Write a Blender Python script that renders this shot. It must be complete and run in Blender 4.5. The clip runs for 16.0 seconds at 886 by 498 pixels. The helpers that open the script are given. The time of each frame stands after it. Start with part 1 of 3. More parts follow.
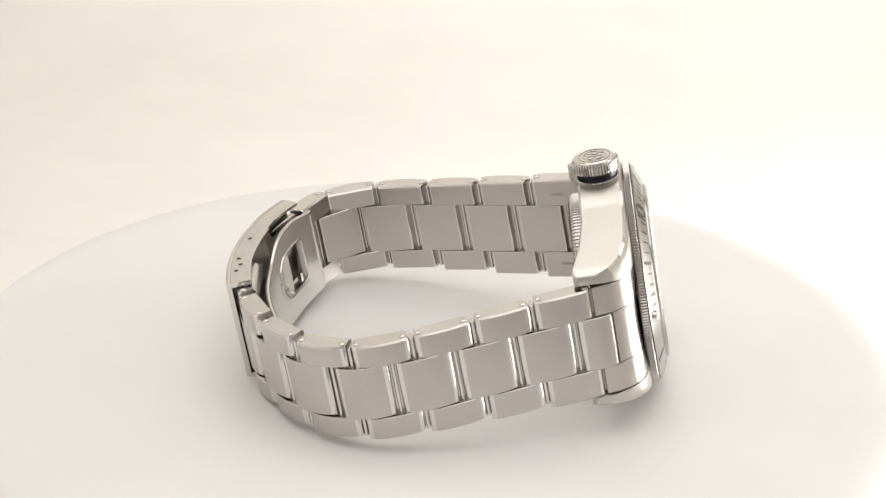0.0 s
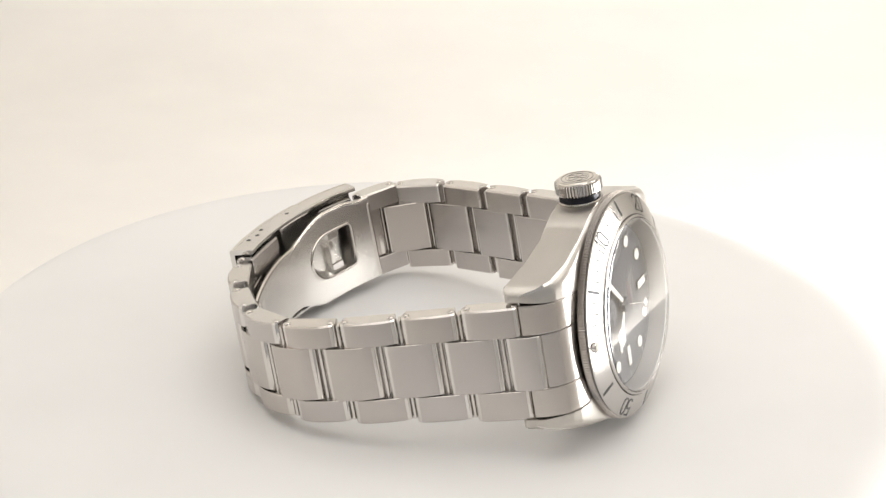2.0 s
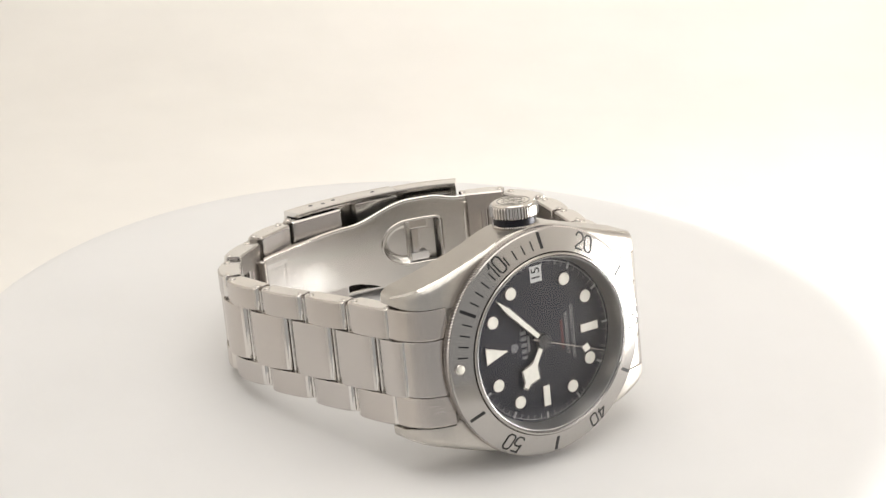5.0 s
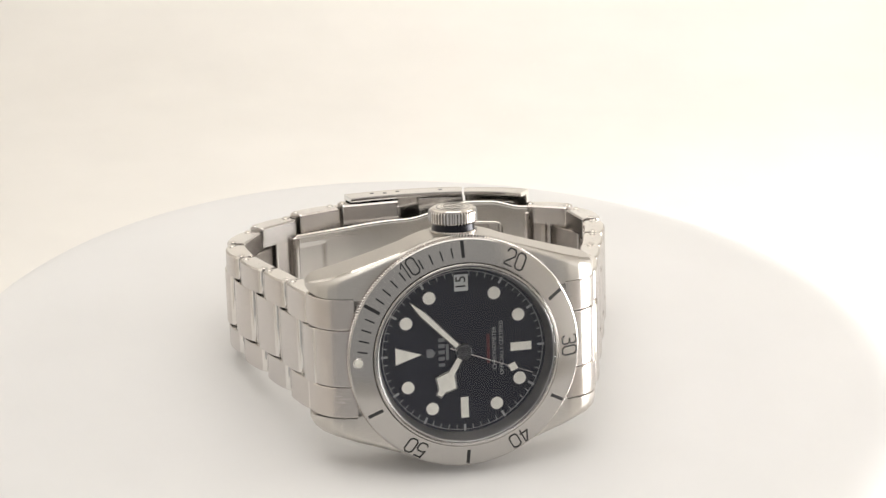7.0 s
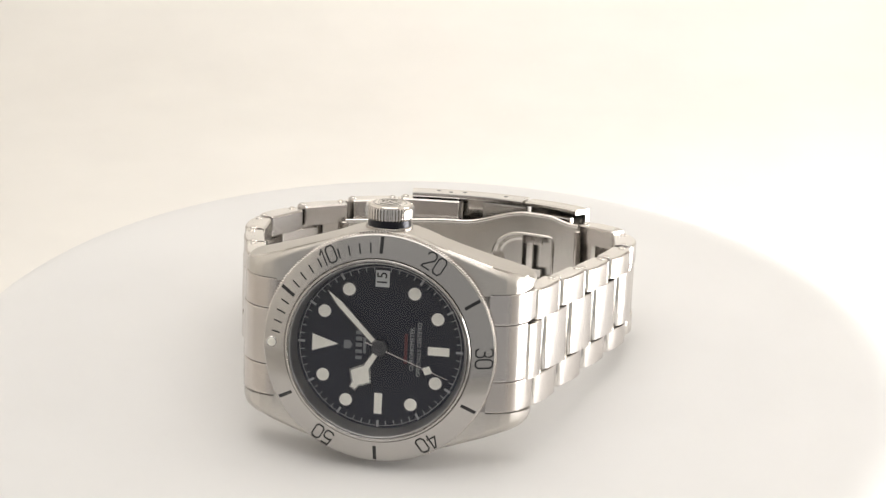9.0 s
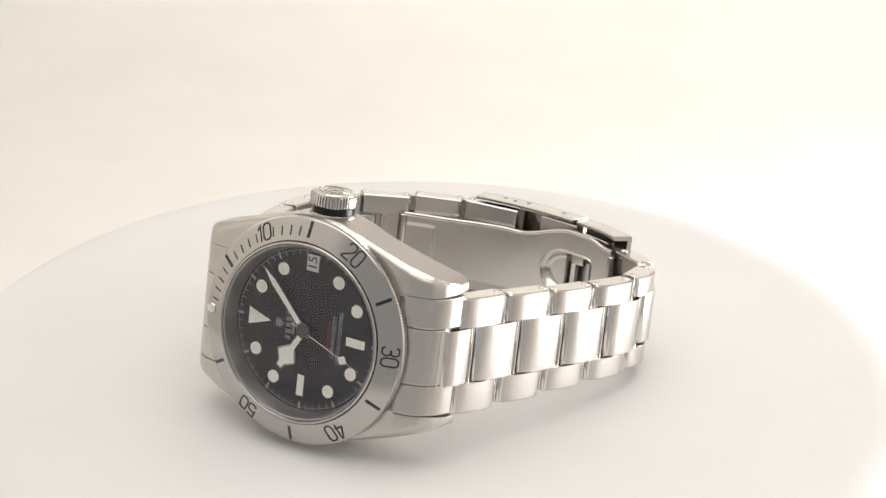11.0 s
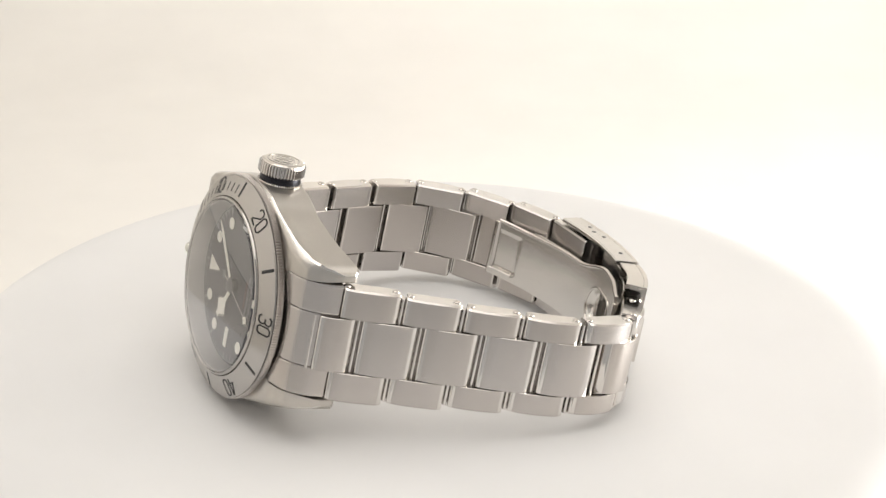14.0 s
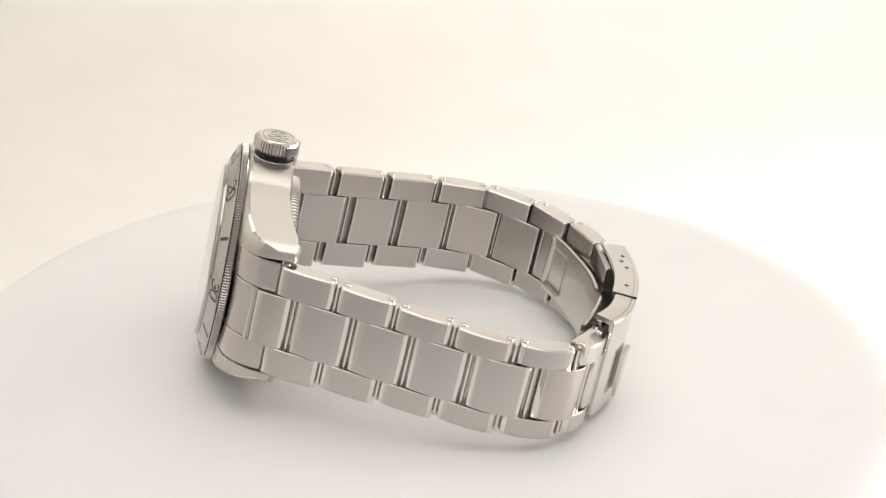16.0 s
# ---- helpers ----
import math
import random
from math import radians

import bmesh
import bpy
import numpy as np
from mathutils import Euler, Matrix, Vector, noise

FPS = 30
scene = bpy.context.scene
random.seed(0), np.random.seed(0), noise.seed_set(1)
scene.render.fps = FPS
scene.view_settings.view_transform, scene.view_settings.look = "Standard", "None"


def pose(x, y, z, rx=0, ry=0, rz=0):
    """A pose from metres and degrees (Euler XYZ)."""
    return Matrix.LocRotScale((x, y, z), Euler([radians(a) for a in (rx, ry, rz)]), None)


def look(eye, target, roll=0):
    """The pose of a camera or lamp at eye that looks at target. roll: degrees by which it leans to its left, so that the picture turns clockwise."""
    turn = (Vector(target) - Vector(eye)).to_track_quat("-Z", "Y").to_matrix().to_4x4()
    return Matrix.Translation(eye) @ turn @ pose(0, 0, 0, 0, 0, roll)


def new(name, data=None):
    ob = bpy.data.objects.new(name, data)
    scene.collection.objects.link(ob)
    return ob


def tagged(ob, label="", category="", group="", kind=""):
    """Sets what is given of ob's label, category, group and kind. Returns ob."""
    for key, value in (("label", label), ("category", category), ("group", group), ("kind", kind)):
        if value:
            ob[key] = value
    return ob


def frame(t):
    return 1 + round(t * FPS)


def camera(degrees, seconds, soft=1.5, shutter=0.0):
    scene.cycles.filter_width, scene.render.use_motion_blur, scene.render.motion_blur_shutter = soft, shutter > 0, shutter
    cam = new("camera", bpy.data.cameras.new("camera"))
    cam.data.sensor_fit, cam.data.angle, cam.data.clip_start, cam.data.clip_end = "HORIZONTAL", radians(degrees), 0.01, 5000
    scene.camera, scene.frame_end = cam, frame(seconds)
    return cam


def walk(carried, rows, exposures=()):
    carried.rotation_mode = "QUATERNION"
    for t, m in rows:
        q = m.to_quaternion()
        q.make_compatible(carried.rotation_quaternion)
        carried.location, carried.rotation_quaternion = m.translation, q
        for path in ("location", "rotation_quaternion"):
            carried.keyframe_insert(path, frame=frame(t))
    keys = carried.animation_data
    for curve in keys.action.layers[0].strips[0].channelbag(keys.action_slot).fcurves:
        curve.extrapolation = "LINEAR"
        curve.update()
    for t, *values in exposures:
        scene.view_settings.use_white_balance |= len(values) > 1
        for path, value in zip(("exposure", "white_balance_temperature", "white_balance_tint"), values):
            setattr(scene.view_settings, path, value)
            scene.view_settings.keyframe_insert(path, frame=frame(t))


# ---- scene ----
cam = camera(21.014, 16.0, soft=1.4)

# ---- camera: it stands still in front of a slow turntable ----
EYE = Vector((0.0, -0.40012, 0.18338 + 0.0215))
YAW, PITCH = radians(-0.252), radians(24.456)
AIM = Vector((-math.sin(YAW) * math.cos(PITCH), math.cos(YAW) * math.cos(PITCH), -math.sin(PITCH)))
STAND = look(EYE, EYE + AIM, 1.626)
walk(cam, [(0, STAND), (16, STAND)], exposures=[(0, 0.0, 6500, 10), (16, 0.0, 6500, 10)])

# turn of the table, degrees, by seconds
TURNS = [(0, 88.5), (1, 77.6), (2, 66.7), (3, 55.8), (4, 45.0), (5.25, 31.6), (6.5, 18.1), (7.5, 7.4), (8.5, -3.3),
         (9, -8.7), (10.25, -22.1), (11.5, -35.7), (12.5, -46.8), (13.5, -57.9), (14.5, -69.1), (15.5, -80.4), (16, -86.1)]
LIFT = 0.0215  # height of the case centre over the platter
REST = pose(-0.002929, -0.039755, 0, -11.271, 0, 0) @ pose(0, 0, 0, 0, -0.829, 0)


# ---- world and lights: a white cloth light tent with a soft box on one side ----
world = bpy.data.worlds.new("tent_light")
scene.world = world
world.use_nodes = True
bgn = world.node_tree.nodes["Background"]
bgn.inputs["Color"].default_value = (1.0, 0.982, 0.956, 1)
bgn.inputs["Strength"].default_value = 0.44


def area(name, eye, target, w, h, power, color):
    d = bpy.data.lights.new(name, "AREA")
    d.shape, d.size, d.size_y, d.energy, d.color = "RECTANGLE", w, h, power, color
    ob = new(name, d)
    ob.matrix_world = look(eye, target)
    return ob


area("soft_box_side", (0.50, 0.085, -0.0025), (0, 0.085, -0.0025), 0.35, 0.265, 3.6, (1.0, 0.989, 0.97))
# added unseen lamp: even fill from above, as wide as the tent top
area("overhead_fill", (0.0, 0.0, 0.92), (0, 0, 0), 1.1, 1.1, 5.35, (1.0, 0.989, 0.97))


# ---- materials ----
def material(name):
    m = bpy.data.materials.new(name)
    m.use_nodes = True
    nt = m.node_tree
    return m, nt, nt.nodes["Principled BSDF"]


def ramp(nt, fac, stops):
    r = nt.nodes.new("ShaderNodeValToRGB")
    els = r.color_ramp.elements
    while len(els) < len(stops):
        els.new(0.5)
    for e, (pos, col) in zip(els, stops):
        e.position, e.color = pos, (*col, 1)
    nt.links.new(fac, r.inputs[0])
    return r.outputs[0]


def noise_tex(nt, scale, detail=3.0, stretch=None):
    n = nt.nodes.new("ShaderNodeTexNoise")
    n.inputs["Scale"].default_value, n.inputs["Detail"].default_value = scale, detail
    c = nt.nodes.new("ShaderNodeTexCoord")
    src = c.outputs["Object"]
    if stretch:
        mp = nt.nodes.new("ShaderNodeMapping")
        mp.inputs["Scale"].default_value = stretch
        nt.links.new(src, mp.inputs["Vector"])
        src = mp.outputs[0]
    nt.links.new(src, n.inputs["Vector"])
    return n.outputs["Fac"]


def bump(nt, bsdf, height, strength, dist):
    b = nt.nodes.new("ShaderNodeBump")
    b.inputs["Strength"].default_value, b.inputs["Distance"].default_value = strength, dist
    nt.links.new(height, b.inputs["Height"])
    nt.links.new(b.outputs[0], bsdf.inputs["Normal"])


def steel(name, lo, hi, rough, stretch, grain=0.12, dist=0.00002, rvar=0.08, draw=0.0, turn=0.25, axis="Z"):
    """Steel with a grain drawn out along one direction and faint handling marks; draw spreads the gloss across the brushing."""
    m, nt, b = material(name)
    b.inputs["Metallic"].default_value = 1.0
    if draw:
        tan = nt.nodes.new("ShaderNodeTangent")
        tan.direction_type, tan.axis = "RADIAL", axis
        b.inputs["Anisotropic"].default_value, b.inputs["Anisotropic Rotation"].default_value = draw, turn
        nt.links.new(tan.outputs[0], b.inputs["Tangent"])
    fine = noise_tex(nt, 1.0, detail=4, stretch=stretch)
    wide = noise_tex(nt, 130.0, detail=2)
    mix = nt.nodes.new("ShaderNodeMath")
    mix.operation = "MULTIPLY_ADD"
    mix.inputs[1].default_value = 0.7
    nt.links.new(fine, mix.inputs[0])
    half = nt.nodes.new("ShaderNodeMath")
    half.operation = "MULTIPLY"
    half.inputs[1].default_value = 0.3
    nt.links.new(wide, half.inputs[0])
    nt.links.new(half.outputs[0], mix.inputs[2])
    # each piece was finished by hand: a little warmer or paler than its neighbour
    info = nt.nodes.new("ShaderNodeObjectInfo")
    tone = nt.nodes.new("ShaderNodeMix")
    tone.data_type, tone.blend_type = "RGBA", "MULTIPLY"
    tone.inputs[0].default_value = 1.0
    nt.links.new(ramp(nt, mix.outputs[0], [(0.3, lo), (0.7, hi)]), tone.inputs[6])
    nt.links.new(ramp(nt, info.outputs["Random"], [(0.0, (1.0, 0.975, 0.945)), (1.0, (1.0, 1.0, 1.0))]), tone.inputs[7])
    nt.links.new(tone.outputs[2], b.inputs["Base Color"])
    mr = nt.nodes.new("ShaderNodeMapRange")
    mr.inputs["To Min"].default_value, mr.inputs["To Max"].default_value = rough - rvar, rough + rvar
    nt.links.new(mix.outputs[0], mr.inputs["Value"])
    nt.links.new(mr.outputs[0], b.inputs["Roughness"])
    bump(nt, b, fine, grain, dist)
    return m


BRUSHED = steel("brushed_steel", (0.545, 0.518, 0.50), (0.58, 0.552, 0.534), 0.27, (260, 260, 7000), 0.001, rvar=0.01, draw=0.65)
SATIN = steel("satin_clasp_steel", (0.70, 0.685, 0.665), (0.76, 0.745, 0.725), 0.15, (260, 260, 9000), 0.008, rvar=0.03)
BLADE = steel("satin_blade_steel", (0.70, 0.685, 0.66), (0.75, 0.735, 0.71), 0.25, (260, 260, 4000), 0.006, rvar=0.03)
BEZEL = steel("satin_bezel_steel", (0.475, 0.463, 0.45), (0.49, 0.478, 0.465), 0.20, (900, 300, 900), 0.002, rvar=0.01, draw=0.6, axis="Y")
FLANK = steel("satin_case_steel", (0.53, 0.508, 0.478), (0.60, 0.578, 0.548), 0.34, (260, 9000, 9000), 0.05)
POLISHED = steel("polished_steel", (0.66, 0.64, 0.62), (0.72, 0.70, 0.68), 0.09, (900, 900, 900), 0.02, rvar=0.03)
HUB_STEEL = steel("blackened_hub_steel", (0.06, 0.06, 0.065), (0.10, 0.10, 0.105), 0.3, (400, 400, 4000), 0.02)
DARK_STEEL = steel("shaded_inner_steel", (0.30, 0.29, 0.28), (0.40, 0.39, 0.37), 0.25, (400, 400, 4000), 0.1)


def plain(name, col, rough, metal=0.0, mottle=0.06, scale=900.0, spec=0.5):
    m, nt, b = material(name)
    b.inputs["Roughness"].default_value, b.inputs["Metallic"].default_value = rough, metal
    b.inputs["Specular IOR Level"].default_value = spec
    f = noise_tex(nt, scale, detail=4)
    nt.links.new(ramp(nt, f, [(0.3, [c * (1 - mottle) for c in col]), (0.7, [min(1, c * (1 + mottle)) for c in col])]), b.inputs["Base Color"])
    bump(nt, b, f, 0.05, 0.00002)
    return m


BLACK_DIAL = plain("black_dial_lacquer", (0.003, 0.004, 0.013), 0.35, spec=0.3)
LUME = plain("cream_lume", (0.80, 0.78, 0.70), 0.6)
WHITE_PRINT = plain("white_print", (0.3, 0.3, 0.3), 0.5)
GREY_PRINT = plain("grey_print", (0.16, 0.16, 0.17), 0.5)
RED_PRINT = plain("red_print", (0.075, 0.010, 0.013), 0.5)
BLACK_INK = plain("black_enamel", (0.012, 0.012, 0.013), 0.35)
BLACK_TUBE = plain("black_anodised_tube", (0.015, 0.015, 0.02), 0.25, 0.6)
DATE_WHITE = plain("date_disc", (0.55, 0.56, 0.55), 0.5)
REHAUT = plain("steel_flange", (0.55, 0.54, 0.525), 0.36, 1.0, mottle=0.03)
PLATTER = plain("white_platter", (0.755, 0.746, 0.737), 0.6, mottle=0.015, scale=40.0)
CLOTH = plain("cream_tent_cloth", (0.862, 0.835, 0.793), 0.9, mottle=0.02, scale=25.0)


def crystal_glass():
    m, nt, b = material("sapphire_crystal")
    nt.nodes.remove(b)
    lw = nt.nodes.new("ShaderNodeLayerWeight")
    lw.inputs["Blend"].default_value = 0.5
    pw = nt.nodes.new("ShaderNodeMath")
    pw.operation, pw.inputs[1].default_value = "POWER", 2.7
    nt.links.new(lw.outputs["Facing"], pw.inputs[0])
    fr = nt.nodes.new("ShaderNodeMath")
    fr.operation, fr.inputs[1].default_value, fr.inputs[2].default_value = "MULTIPLY_ADD", 0.955, 0.045
    nt.links.new(pw.outputs[0], fr.inputs[0])
    tr = nt.nodes.new("ShaderNodeBsdfTransparent")
    tr.inputs["Color"].default_value = (0.97, 0.97, 0.98, 1)
    gl = nt.nodes.new("ShaderNodeBsdfGlossy")
    gl.inputs["Roughness"].default_value = 0.02
    gl.inputs["Color"].default_value = (1.0, 0.99, 0.98, 1)
    mx = nt.nodes.new("ShaderNodeMixShader")
    nt.links.new(fr.outputs[0], mx.inputs[0])
    nt.links.new(tr.outputs[0], mx.inputs[1])
    nt.links.new(gl.outputs[0], mx.inputs[2])
    nt.links.new(mx.outputs[0], nt.nodes["Material Output"].inputs["Surface"])
    return m


GLASS = crystal_glass()

# ---- mesh helpers: lengths in millimetres, scaled to metres when linked ----
MM = 0.001


def part(name, bm, mat, parent, label="", smooth=True, at=None, sharp=0.36, second=None):
    bm.normal_update()
    me = bpy.data.meshes.new(name)
    if smooth:
        for f in bm.faces:
            f.smooth = True
        for e in bm.edges:
            if len(e.link_faces) == 2 and e.calc_face_angle(0) > sharp:
                e.smooth = False
    bm.to_mesh(me)
    bm.free()
    me.transform(Matrix.Scale(MM, 4))
    me.materials.append(mat)
    if second:
        me.materials.append(second)
    ob = new(name, me)
    ob.parent = parent
    if at is not None:
        ob.matrix_basis = at
    if label:
        ob["label"] = label
    return ob


def lathe(profile, segs=96, axis="y", centre=(0, 0, 0), closed=False, radii=None, caps=(True, True)):
    """Turned shape: profile of (radius, height) round an axis."""
    bm = bmesh.new()
    rings = []
    for r, h in profile:
        ring = []
        for i in range(segs):
            a = 2 * math.pi * i / segs
            k = radii[i % len(radii)] if radii and r > 0 else 1.0
            c, s = r * k * math.cos(a), r * k * math.sin(a)
            p = (c, h, s) if axis == "y" else (c, s, h)
            ring.append(bm.verts.new(Vector(p) + Vector(centre)))
        rings.append(ring)
    pairs = list(zip(rings, rings[1:] + (rings[:1] if closed else [])))
    for a, b in (pairs if closed else pairs[:len(rings) - 1]):
        for i in range(segs):
            bm.faces.new((a[i], a[(i + 1) % segs], b[(i + 1) % segs], b[i]))
    if not closed:
        for ring, wanted in zip((rings[0], rings[-1]), caps):
            if wanted:
                bm.faces.new(ring)
    bmesh.ops.recalc_face_normals(bm, faces=bm.faces)
    return bm


def strip(pts, thick, z0, z1, edge=0.3, inward=1.0):
    """A solid bent strip: outer line pts in plan (x, y), a thickness to its inner side, from z0 to z1, with eased edges.
    z0 and z1 may be lists, one value a point."""
    pts = [Vector(p) for p in pts]
    n = len(pts)
    z0s = z0 if isinstance(z0, list) else [z0] * n
    z1s = z1 if isinstance(z1, list) else [z1] * n
    bm = bmesh.new()
    secs = []
    for i, q in enumerate(pts):
        d = (pts[min(i + 1, n - 1)] - pts[max(i - 1, 0)]).normalized()
        nrm = Vector((d.y, -d.x)) * inward
        a, b = z0s[i], z1s[i]
        e = min(edge, thick * 0.45, (b - a) * 0.45)
        loop = [(0, a + e), (e * 0.3, a + e * 0.3), (e, a), (thick - e, a), (thick - e * 0.3, a + e * 0.3), (thick, a + e),
                (thick, b - e), (thick - e * 0.3, b - e * 0.3), (thick - e, b), (e, b), (e * 0.3, b - e * 0.3), (0, b - e)]
        secs.append([bm.verts.new((q.x + nrm.x * t, q.y + nrm.y * t, z)) for t, z in loop])
    k = len(secs[0])
    for a, b in zip(secs, secs[1:]):
        for i in range(k):
            bm.faces.new((a[i], a[(i + 1) % k], b[(i + 1) % k], b[i]))
    bm.faces.new(secs[0])
    bm.faces.new(secs[-1])
    bmesh.ops.recalc_face_normals(bm, faces=bm.faces)
    return bm


def poly_plate(pts, h0, h1):
    """A flat plate: outline pts (x, z) between the heights h0 and h1 along y."""
    bm = bmesh.new()
    lo = [bm.verts.new((x, h0, z)) for x, z in pts]
    hi = [bm.verts.new((x, h1, z)) for x, z in pts]
    bm.faces.new(lo)
    bm.faces.new(hi)
    n = len(pts)
    for i in range(n):
        bm.faces.new((lo[i], lo[(i + 1) % n], hi[(i + 1) % n], hi[i]))
    bmesh.ops.recalc_face_normals(bm, faces=bm.faces)
    return bm


def polar(minute, r):
    a = radians(minute * 6)
    return Vector((-r * math.cos(a), r * math.sin(a)))


def text_mesh(body, size, width=1.0, thick=0.0, offset=0.0, spacing=1.0):
    """Lettering in the xy plane, centred, in millimetres."""
    cu = bpy.data.curves.new("lettering", "FONT")
    cu.body, cu.size, cu.align_x, cu.align_y, cu.offset = body, size, "CENTER", "CENTER", offset
    cu.space_character = spacing
    cu.extrude = thick
    cu.resolution_u = 3
    ob = new("lettering", cu)
    me = bpy.data.meshes.new_from_object(ob.evaluated_get(bpy.context.evaluated_depsgraph_get()))
    bm = bmesh.new()
    bm.from_mesh(me)
    bpy.data.objects.remove(ob)
    bpy.data.meshes.remove(me)
    bmesh.ops.transform(bm, matrix=Matrix.Diagonal((width, 1, 1, 1)), verts=bm.verts)
    return bm


def set_on_dial(bm, x, z, h, up):
    """Turn flat lettering so that its top points along up (x, z), and lay it at height h."""
    up = Vector((up[0], 0, up[1])).normalized()
    out = Vector((0, -1, 0))
    right = up.cross(out)
    m = Matrix((right, up, out)).transposed().to_4x4()
    m.translation = (x, h, z)
    bmesh.ops.transform(bm, matrix=m, verts=bm.verts)
    return bm


# ---- setting: the tent, its sweep and the platter ----
def sheet(name, rows, label, smooth=True):
    """A hanging cloth sheet 4 mm thick through rows of points."""
    bm = bmesh.new()
    front = [[bm.verts.new(p) for p in r] for r in rows]
    for a, b in zip(front, front[1:]):
        for k in range(len(a) - 1):
            bm.faces.new((a[k], a[k + 1], b[k + 1], b[k]))
    bm.normal_update()
    bmesh.ops.solidify(bm, geom=bm.faces[:], thickness=0.004)
    me = bpy.data.meshes.new(name)
    for f in bm.faces:
        f.smooth = smooth
    bm.to_mesh(me)
    bm.free()
    me.materials.append(CLOTH)
    return tagged(new(name, me), label, name.split("_")[0], kind="structure")


FLOOR = -0.14
line = [(-0.62, FLOOR), (0.50, FLOOR)]
for i in range(1, 13):
    a = math.pi / 2 * i / 12
    line.append((0.50 + 0.30 * math.sin(a), FLOOR + 0.30 * (1 - math.cos(a))))
line.append((0.80, 0.955))
sheet("backdrop", [[(x, y, z) for x in (-0.645, 0.645)] for y, z in line], "cream white seamless cloth sweep behind the turntable")
sheet("wall_left", [[(-0.65, y, z) for y in (-0.62, 0.80)] for z in (FLOOR, 0.955)], "cream white cloth side of a light tent", False)
sheet("wall_right", [[(0.65, y, z) for y in (-0.62, 0.80)] for z in (FLOOR, 0.955)], "cream white cloth side of a light tent", False)
sheet("ceiling", [[(x, y, 0.96) for y in (-0.62, 0.80)] for x in (-0.65, 0.65)], "cream white cloth top of a light tent", False)


def platter():
    e = tagged(new("turntable"), "round white rotating display platter", "turntable")
    prof = [(0, 0), (82.0, 0), (84.6, -0.12), (87.0, -0.5), (89.0, -1.2), (90.5, -2.3), (91.3, -3.8), (91.6, -5.6), (91.2, -12), (89, -14), (0, -14)]
    part("platter", lathe(prof, 160, "z"), PLATTER, e)
    part("foot", lathe([(0, -14), (60, -14), (62, -16), (62, -132), (66, -140), (0, -140)], 96, "z"), PLATTER, e)
    return e


table = platter()

# ---- the watch ----
watch = tagged(new("wrist_watch"), "steel diving watch, black dial, closed steel bracelet, lying sideways", "watch")


def table_of(*rows):
    """A line through (place, value) pairs, the same on both sides."""
    def at(x):
        x = abs(x)
        for (a, u), (b, v) in zip(rows, rows[1:]):
            if x <= b:
                return u + (v - u) * max(0.0, (x - a)) / (b - a)
        return rows[-1][1]
    return at


# front face of case and end links, front edge of the flank, back: by distance from the middle
yfront = table_of((0, 2.35), (17, 2.35), (19, 2.6), (21, 3.15), (22.6, 4.1), (24.0, 5.8), (24.9, 7.7), (25.4, 10.2), (25.7, 12.2))
yflank = table_of((0, 2.9), (12, 3.1), (18, 3.6), (22, 4.9), (24, 6.7), (25, 8.7), (25.4, 10.9), (25.8, 12.6))
yback = table_of((0, 10.4), (12, 10.5), (18, 11.4), (22, 12.5), (25, 13.5), (25.8, 13.6))


def xfront(y):
    """How far out the curve of the front face has come when it lies as deep as y."""
    x = 17.0
    while yfront(x) < y and x < 25.7:
        x += 0.05
    return x


LUG_IN = 10.5  # lugs begin this far from the middle line


def ztop(x):
    a = abs(x)
    circle = math.sqrt(max(0.0, 20.2 ** 2 - a * a))
    line = 18.3 - 0.325 * (a - 8.5)
    z = max(circle, line) if a > 6 else circle
    if a > 24.8:
        z -= 2.0 * (a - 24.8) ** 2
    return z


def join_sections(bm, secs, polished, creases):
    k = len(secs[0])
    for a, b in zip(secs, secs[1:]):
        for i in range(k):
            f = bm.faces.new((a[i], a[(i + 1) % k], b[(i + 1) % k], b[i]))
            f.material_index = 1 if i in polished else 0
    for a, b in zip(secs, secs[1:]):
        for i in creases:
            bm.edges.get((a[i], b[i])).smooth = False
    bm.faces.new(secs[0])
    bm.faces.new(secs[-1])
    bmesh.ops.recalc_face_normals(bm, faces=bm.faces)
    return bm


def flank_section(x, zt, yf, low):
    """Half a section: front face, rounded shoulder, narrow polished bevel, flat flank, eased back edge, down to the height low."""
    ym, yb = yflank(x), yback(x)
    ym = max(ym, yf + 0.3)
    w = 0.35 * (ym - yf)
    d = min(0.45 + 0.095 * max(0.0, abs(x) - 7), zt - low - 0.25)
    e = 0.16 * d
    out = [(yf, low)]
    for k in range(5):
        a = radians(14 * k)
        out.append((ym - w - (ym - w - yf) * (math.cos(a) - math.cos(radians(56))) / (1 - math.cos(radians(56))), zt - d + (d - e) * math.sin(a) / math.sin(radians(56))))
    return out + [(ym, zt), (yb - 0.35, zt), (yb, zt - 0.35), (yb, low)]


def case_body():
    """Round middle with flat flanks that run out to the lugs."""
    bm = bmesh.new()
    secs = []
    for i in range(65):
        x = -18.4 + 36.8 * i / 64
        half = flank_section(x, ztop(x), yfront(x), 0)
        loop = half + [(y, -z) for y, z in reversed(half[1:-1])]
        secs.append([bm.verts.new((x, y, z)) for y, z in loop])
    return join_sections(bm, secs, (5, 7, 10, 12), (5, 6, 7, 11, 12, 13))


